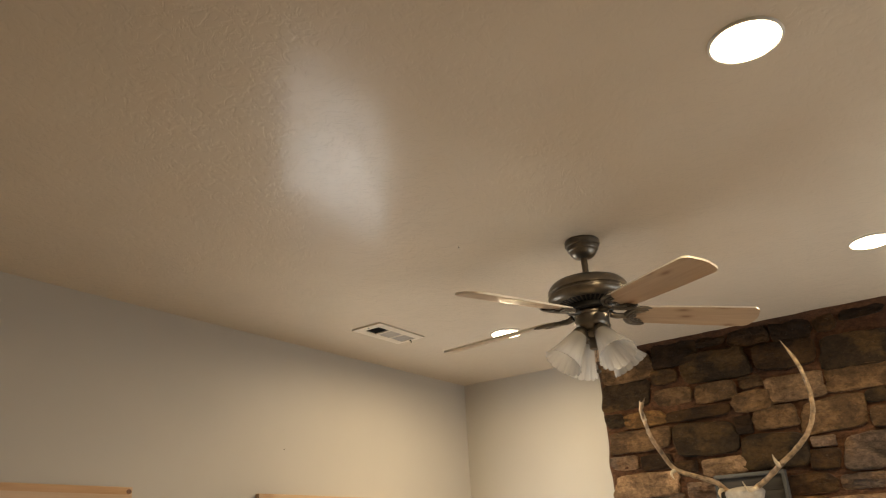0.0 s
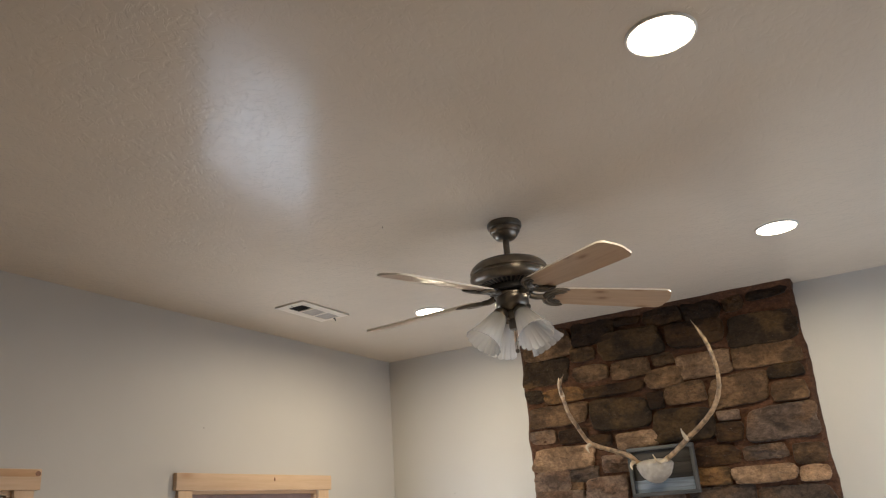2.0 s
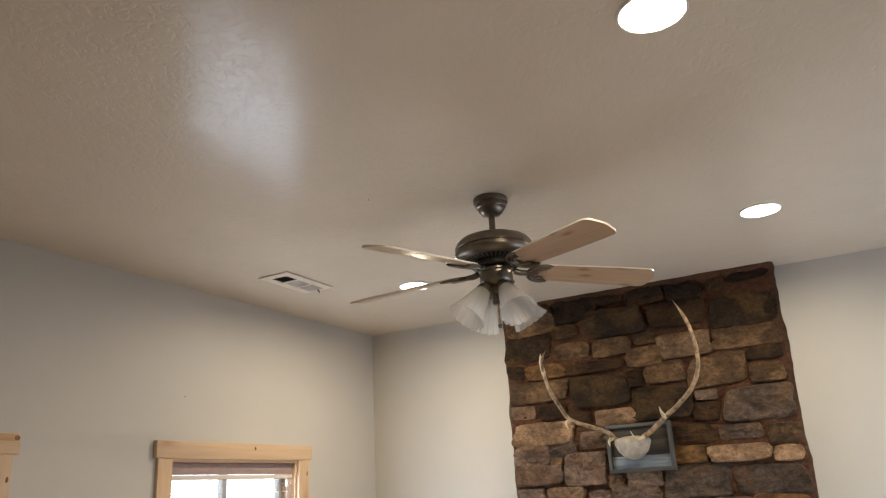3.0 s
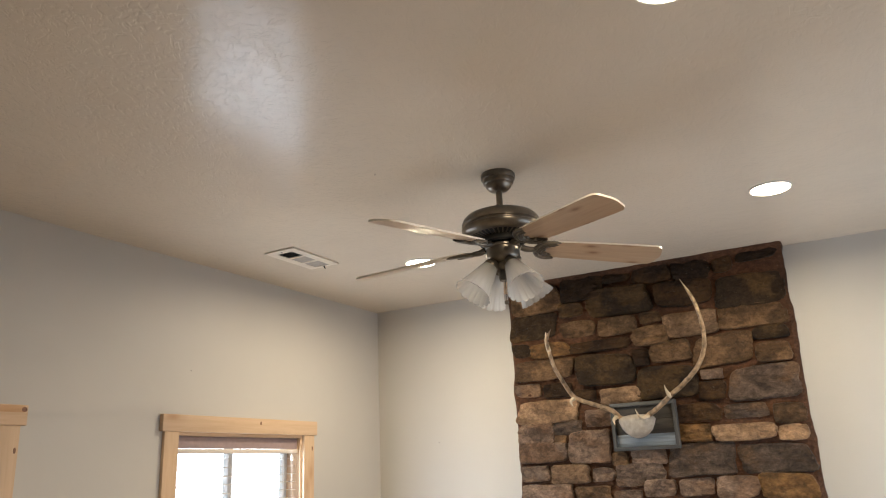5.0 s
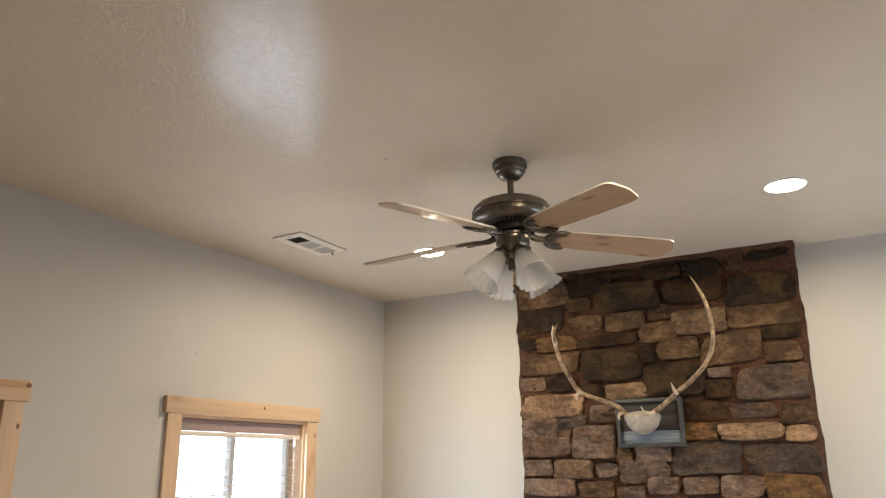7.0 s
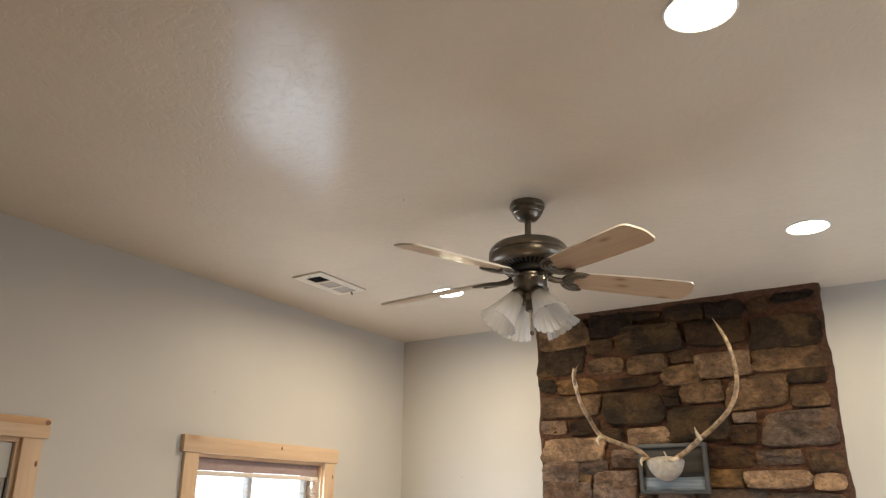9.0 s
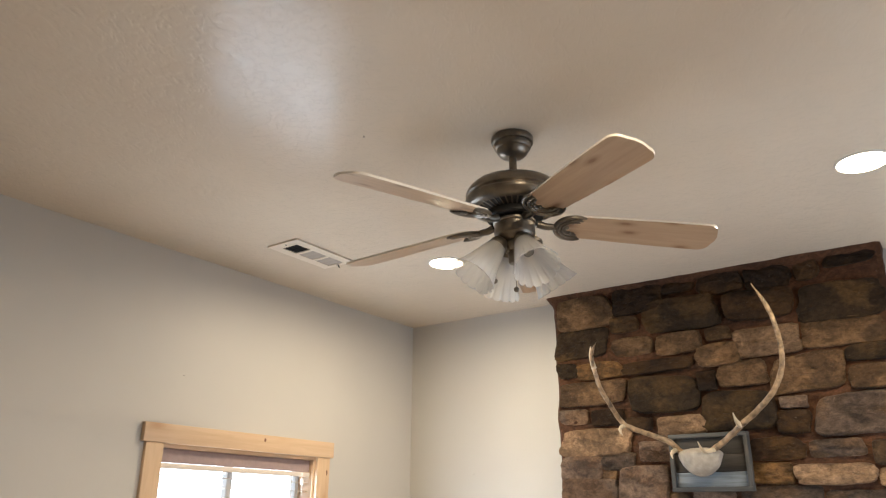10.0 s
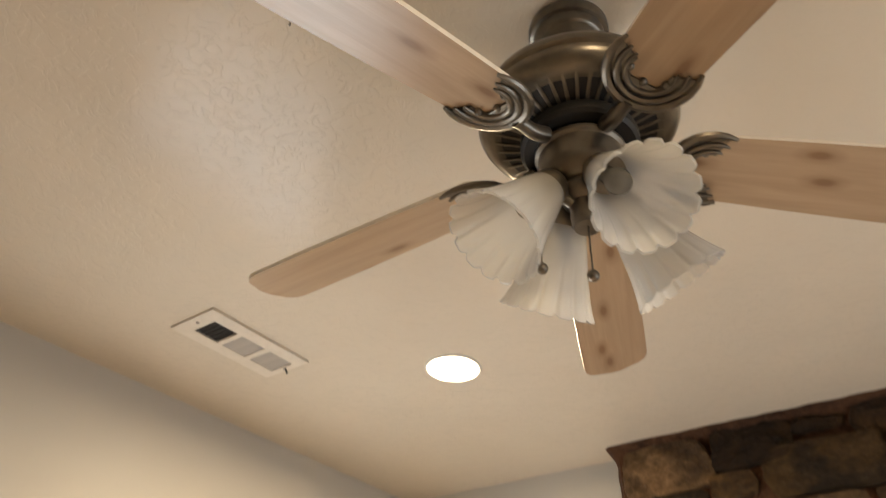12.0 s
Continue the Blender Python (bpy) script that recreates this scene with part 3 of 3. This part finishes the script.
# ---- antler mount ----
mount = thing("antler_mount", pose(1.915, -0.118, 1.936), "long brown antlers on a weathered grey frame on the chimney", "antlers")
for z0, z1, mt, lab in ((-0.1135, -0.046, M_GREYWOOD, "pale blue-grey backboard"), (-0.044, 0.034, M_DARKBOARD, "dark weathered backboard"), (0.036, 0.1135, M_DARKBOARD, "dark weathered backboard")):
    part("backboard", boxed((-0.1675, -0.016, z0), (0.1675, 0.02, z1), 0.002), mt, mount, lab)
for lo, hi, mt in (((-0.187, -0.034, 0.114), (0.187, 0.018, 0.134), M_FRAME_H), ((-0.187, -0.034, -0.134), (0.187, 0.018, -0.114), M_FRAME_H),
                   ((-0.187, -0.033, -0.114), (-0.168, 0.017, 0.114), M_GREYWOOD_V), ((0.168, -0.033, -0.114), (0.187, 0.017, 0.114), M_GREYWOOD_V)):
    part("frame_board", boxed(lo, hi, 0.002), mt, mount)
bm = bmesh.new()
bmesh.ops.create_uvsphere(bm, u_segments=40, v_segments=24, radius=1.0)
for v in bm.verts:
    x, y, z = v.co
    z = z if z < 0 else z * 0.32
    fold = 1 + 0.16 * abs(math.sin(7 * math.atan2(y, x))) * max(0, z + 0.12) + 0.06 * noise.noise(v.co * 3)
    v.co = Vector((x * 0.102 * fold * (1 + 0.1 * z), y * 0.075 * fold, z * 0.100)) + Vector((-0.020, -0.085, 0.030))
part("cap", bm, M_CAP, mount, "smooth off-white skull cap wrapping")


def antler(name, beam, tines, r0, r1):
    base = Vector((1.912, -0.100, 1.926))
    bm = tube(bmesh.new(), [p - base for p in spline(beam, 7)], lambda u: r0 + (r1 - r0) * u ** 1.3 if u < 0.93 else (r0 + (r1 - r0)) * max(0.12, (1 - u) / 0.07), 12, 0.22)
    a = part(name, bm, M_ANTLER, mount, "ridged brown antler beam with a pale tip")
    for t in tines:
        part("tine", tube(bmesh.new(), [p - base for p in spline(t, 5)], lambda u: 0.012 * (1 - u) + 0.002, 10, 0.15), M_TINE, a, "pale pointed tine")


antler("antler", [(1.829, -0.17, 1.962), (1.797, -0.19, 1.976), (1.767, -0.24, 2.018), (1.689, -0.30, 2.053), (1.595, -0.36, 2.099), (1.553, -0.41, 2.186), (1.526, -0.455, 2.265), (1.518, -0.50, 2.359), (1.524, -0.53, 2.420), (1.565, -0.56, 2.469)],
       [[(1.518, -0.495, 2.355), (1.514, -0.52, 2.415), (1.517, -0.52, 2.461)], [(1.595, -0.36, 2.095), (1.576, -0.37, 2.074), (1.590, -0.38, 2.044)], [(1.784, -0.20, 1.986), (1.777, -0.25, 1.962), (1.787, -0.27, 1.936)]], 0.0140, 0.008)
antler("antler", [(1.890, -0.17, 1.970), (1.934, -0.19, 1.966), (2.027, -0.25, 2.006), (2.125, -0.30, 2.070), (2.219, -0.35, 2.128), (2.308, -0.40, 2.205), (2.358, -0.44, 2.300), (2.365, -0.47, 2.416), (2.343, -0.50, 2.536), (2.294, -0.52, 2.648)],
       [[(2.120, -0.30, 2.066), (2.111, -0.33, 2.085), (2.108, -0.36, 2.118)], [(1.968, -0.22, 1.972), (1.933, -0.26, 1.963), (1.914, -0.28, 2.008)]], 0.0150, 0.0085)

# ---- stone chimney ----
CX0, CX1, CY = 1.097, 2.776, -0.085
chimney = thing("stone_chimney", pose((CX0 + CX1) / 2, 0, 0), "chimney breast of rough brown sandstone set in reddish mortar", "chimney")
OX = (CX0 + CX1) / 2
bm = bmesh.new()
rows = []
for k in range(145):
    z = H * k / 144
    l = CX0 + 0.014 * noise.noise((0.3, 1.7, z * 5)) + 0.006 * noise.noise((4.3, 1.7, z * 19)) - OX
    r = CX1 + 0.016 * noise.noise((7.3, 2.7, z * 4)) + 0.006 * noise.noise((9.3, 1.7, z * 19)) - OX
    bead = 0.052 * max(0, 1 - (H - z) / 0.05)          # fat mortar bead along the ceiling
    l, r, y0 = l - bead * 0.5, r + bead * 0.2, CY - bead
    rows.append([bm.verts.new((x, y, z)) for x, y in ((l, -0.002), (l, y0 + 0.02), (l + 0.02, y0), *[(l + 0.02 + (r - l - 0.04) * i / 48, y0 + 0.012 * noise.noise((i * 0.45, z * 14, 3.3))) for i in range(1, 48)], (r - 0.02, y0), (r, y0 + 0.02), (r, -0.002))])
for a, d in zip(rows, rows[1:]):
    for i in range(len(a) - 1):
        bm.faces.new((a[i], a[i + 1], d[i + 1], d[i]))
part("mortar", bm, M_MORTAR, chimney, "rough reddish-brown mortar bed")


def stone_mesh(w, h, rng):
    """One rubble stone: a blunt, uneven block with a worn edge and a slightly domed face."""
    bm, n = bmesh.new(), 40
    p = rng.uniform(5.5, 15.0)
    cuts = [rng.choice((0.86, 0.93, 0.98, 1.02, 1.03)) for _ in range(4)]
    skew, seed, proud = rng.uniform(-0.05, 0.05), rng.uniform(0, 90), rng.uniform(0.014, 0.036)
    tilt = rng.uniform(-0.018, 0.018), rng.uniform(-0.018, 0.012)
    outline = []
    for i in range(n):
        a = 2 * math.pi * (i + 0.5) / n
        c, s = math.cos(a), math.sin(a)
        r = (abs(c) ** p + abs(s) ** p) ** (-1 / p)
        r *= 1 - (1 - cuts[int(a / (math.pi / 2)) % 4]) * abs(math.sin(2 * a)) ** 2
        r *= 1 + 0.07 * noise.noise((c * 1.6 + seed, s * 1.6, seed)) + 0.045 * noise.noise((c * 5 + seed, s * 5, seed))
        outline.append((c * r * w / 2 + skew * s * r * h, s * r * h / 2 + 0.05 * h * skew))
    rings = []
    edge = min(w, h)
    for inset, y in ((0.0, 0.012), (0.0, -proud * 0.62), (0.035, -proud * 0.93), (0.09, -proud), (0.18, -proud), (0.28, -proud - 0.002), (0.38, -proud - 0.003), (0.47, -proud - 0.003)):
        sx, sz = 1 - inset * edge / w * 2 * 0.9, 1 - inset * edge / h * 2 * 0.9
        ring = []
        for x, z in outline:
            x, z = x * max(sx, 0.15), z * max(sz, 0.15)
            rough = (0.017 * noise.noise((x * 11 + seed, z * 20, seed)) + 0.010 * noise.noise((x * 34 + seed, z * 58, seed))) if inset else 0
            ring.append(bm.verts.new((x, y + rough + (tilt[0] * x / w + tilt[1] * z / h if inset else 0), z)))
        rings.append(ring)
    for a, d in zip(rings, rings[1:]):
        for i in range(n):
            bm.faces.new((a[i], a[(i + 1) % n], d[(i + 1) % n], d[i]))
    bm.faces.new(rings[-1])
    return bm


rng = random.Random(11)


def lay(tone, *stones):
    """Stones of one tone: centre across, centre height, width, height."""
    for x, z, w, h in stones:
        h = min(h, 2 * (H - 0.012 - z))
        l, r = max(x - w / 2, CX0 + 0.010), min(x + w / 2, CX1 - 0.014)
        x, w = (l + r) / 2, r - l
        part("stone", stone_mesh(w + 0.003, h + 0.003, rng), STONES[tone], chimney, at=pose(x - OX, CY, z, 0, rng.uniform(-1.5, 1.5), 0))


# Darkest tones go mostly on the top courses, paler greys lower down.
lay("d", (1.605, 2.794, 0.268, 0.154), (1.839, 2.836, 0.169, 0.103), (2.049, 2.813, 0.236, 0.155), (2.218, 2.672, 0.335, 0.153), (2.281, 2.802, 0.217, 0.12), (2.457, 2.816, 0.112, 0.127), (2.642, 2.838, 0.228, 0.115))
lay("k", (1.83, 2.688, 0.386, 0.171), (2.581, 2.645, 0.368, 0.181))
lay("b", (1.294, 2.769, 0.336, 0.186))
lay("o", (1.527, 2.67, 0.157, 0.087))
lay("d", (1.688, 2.429, 0.375, 0.064))
lay("k", (1.173, 2.451, 0.116, 0.085), (1.265, 2.594, 0.308, 0.161))
lay("b", (1.558, 2.545, 0.236, 0.104), (1.807, 2.536, 0.233, 0.108), (1.994, 2.45, 0.219, 0.115), (2.013, 2.56, 0.129, 0.068), (2.573, 2.497, 0.357, 0.132))
lay("t", (2.236, 2.491, 0.293, 0.133))
lay("o", (1.369, 2.438, 0.262, 0.089))
lay("d", (1.932, 2.328, 0.09, 0.098))
lay("k", (1.712, 2.281, 0.369, 0.187), (2.653, 2.393, 0.181, 0.073))
lay("b", (1.318, 2.313, 0.388, 0.125), (2.1, 2.347, 0.235, 0.117), (2.392, 2.325, 0.322, 0.174), (2.654, 2.283, 0.183, 0.106))
lay("d", (1.4, 2.186, 0.183, 0.085), (1.572, 2.138, 0.126, 0.067), (2.217, 1.989, 0.238, 0.103), (2.304, 2.102, 0.149, 0.106))
lay("k", (2.069, 2.173, 0.343, 0.183))
lay("t", (1.313, 2.061, 0.395, 0.136), (1.785, 2.12, 0.24, 0.095))
lay("g", (1.638, 2.001, 0.16, 0.095), (2.316, 2.192, 0.114, 0.055))
lay("m", (1.196, 2.197, 0.182, 0.079), (2.463, 1.983, 0.221, 0.074), (2.582, 2.127, 0.365, 0.181))
lay("k", (1.892, 1.944, 0.289, 0.167))
lay("b", (1.385, 1.887, 0.077, 0.051), (2.683, 1.955, 0.161, 0.108))
lay("t", (2.443, 1.869, 0.333, 0.09), (2.686, 1.853, 0.15, 0.084))
lay("o", (2.184, 1.88, 0.176, 0.093))
lay("g", (1.225, 1.931, 0.226, 0.123), (1.271, 1.817, 0.306, 0.114), (1.564, 1.837, 0.263, 0.184))
lay("m", (1.432, 1.955, 0.184, 0.086))
lay("b", (1.56, 1.572, 0.206, 0.081), (1.738, 1.761, 0.103, 0.086))
lay("t", (1.433, 1.687, 0.239, 0.106))
lay("o", (2.618, 1.587, 0.283, 0.129))
lay("g", (1.279, 1.582, 0.313, 0.099), (1.637, 1.677, 0.132, 0.078), (1.766, 1.557, 0.162, 0.061), (1.85, 1.67, 0.286, 0.124), (1.91, 1.768, 0.197, 0.084), (1.955, 1.593, 0.178, 0.092), (2.155, 1.593, 0.181, 0.091), (2.371, 1.586, 0.22, 0.119))
lay("m", (1.21, 1.696, 0.171, 0.09), (2.196, 1.738, 0.352, 0.177), (2.588, 1.727, 0.382, 0.151))

# plain courses on down to the floor
z = 1.515
while z > 0.06:
    h = min(rng.uniform(0.09, 0.17), z)
    x = CX0 + 0.01
    while x < CX1 - 0.05:
        w = min(rng.uniform(0.12, 0.36), CX1 - 0.01 - x)
        lay(rng.choice("dmbbtgo"), (x + w / 2, z - h / 2, max(w - 0.018, 0.04), h - 0.018))
        x += w
    z -= h
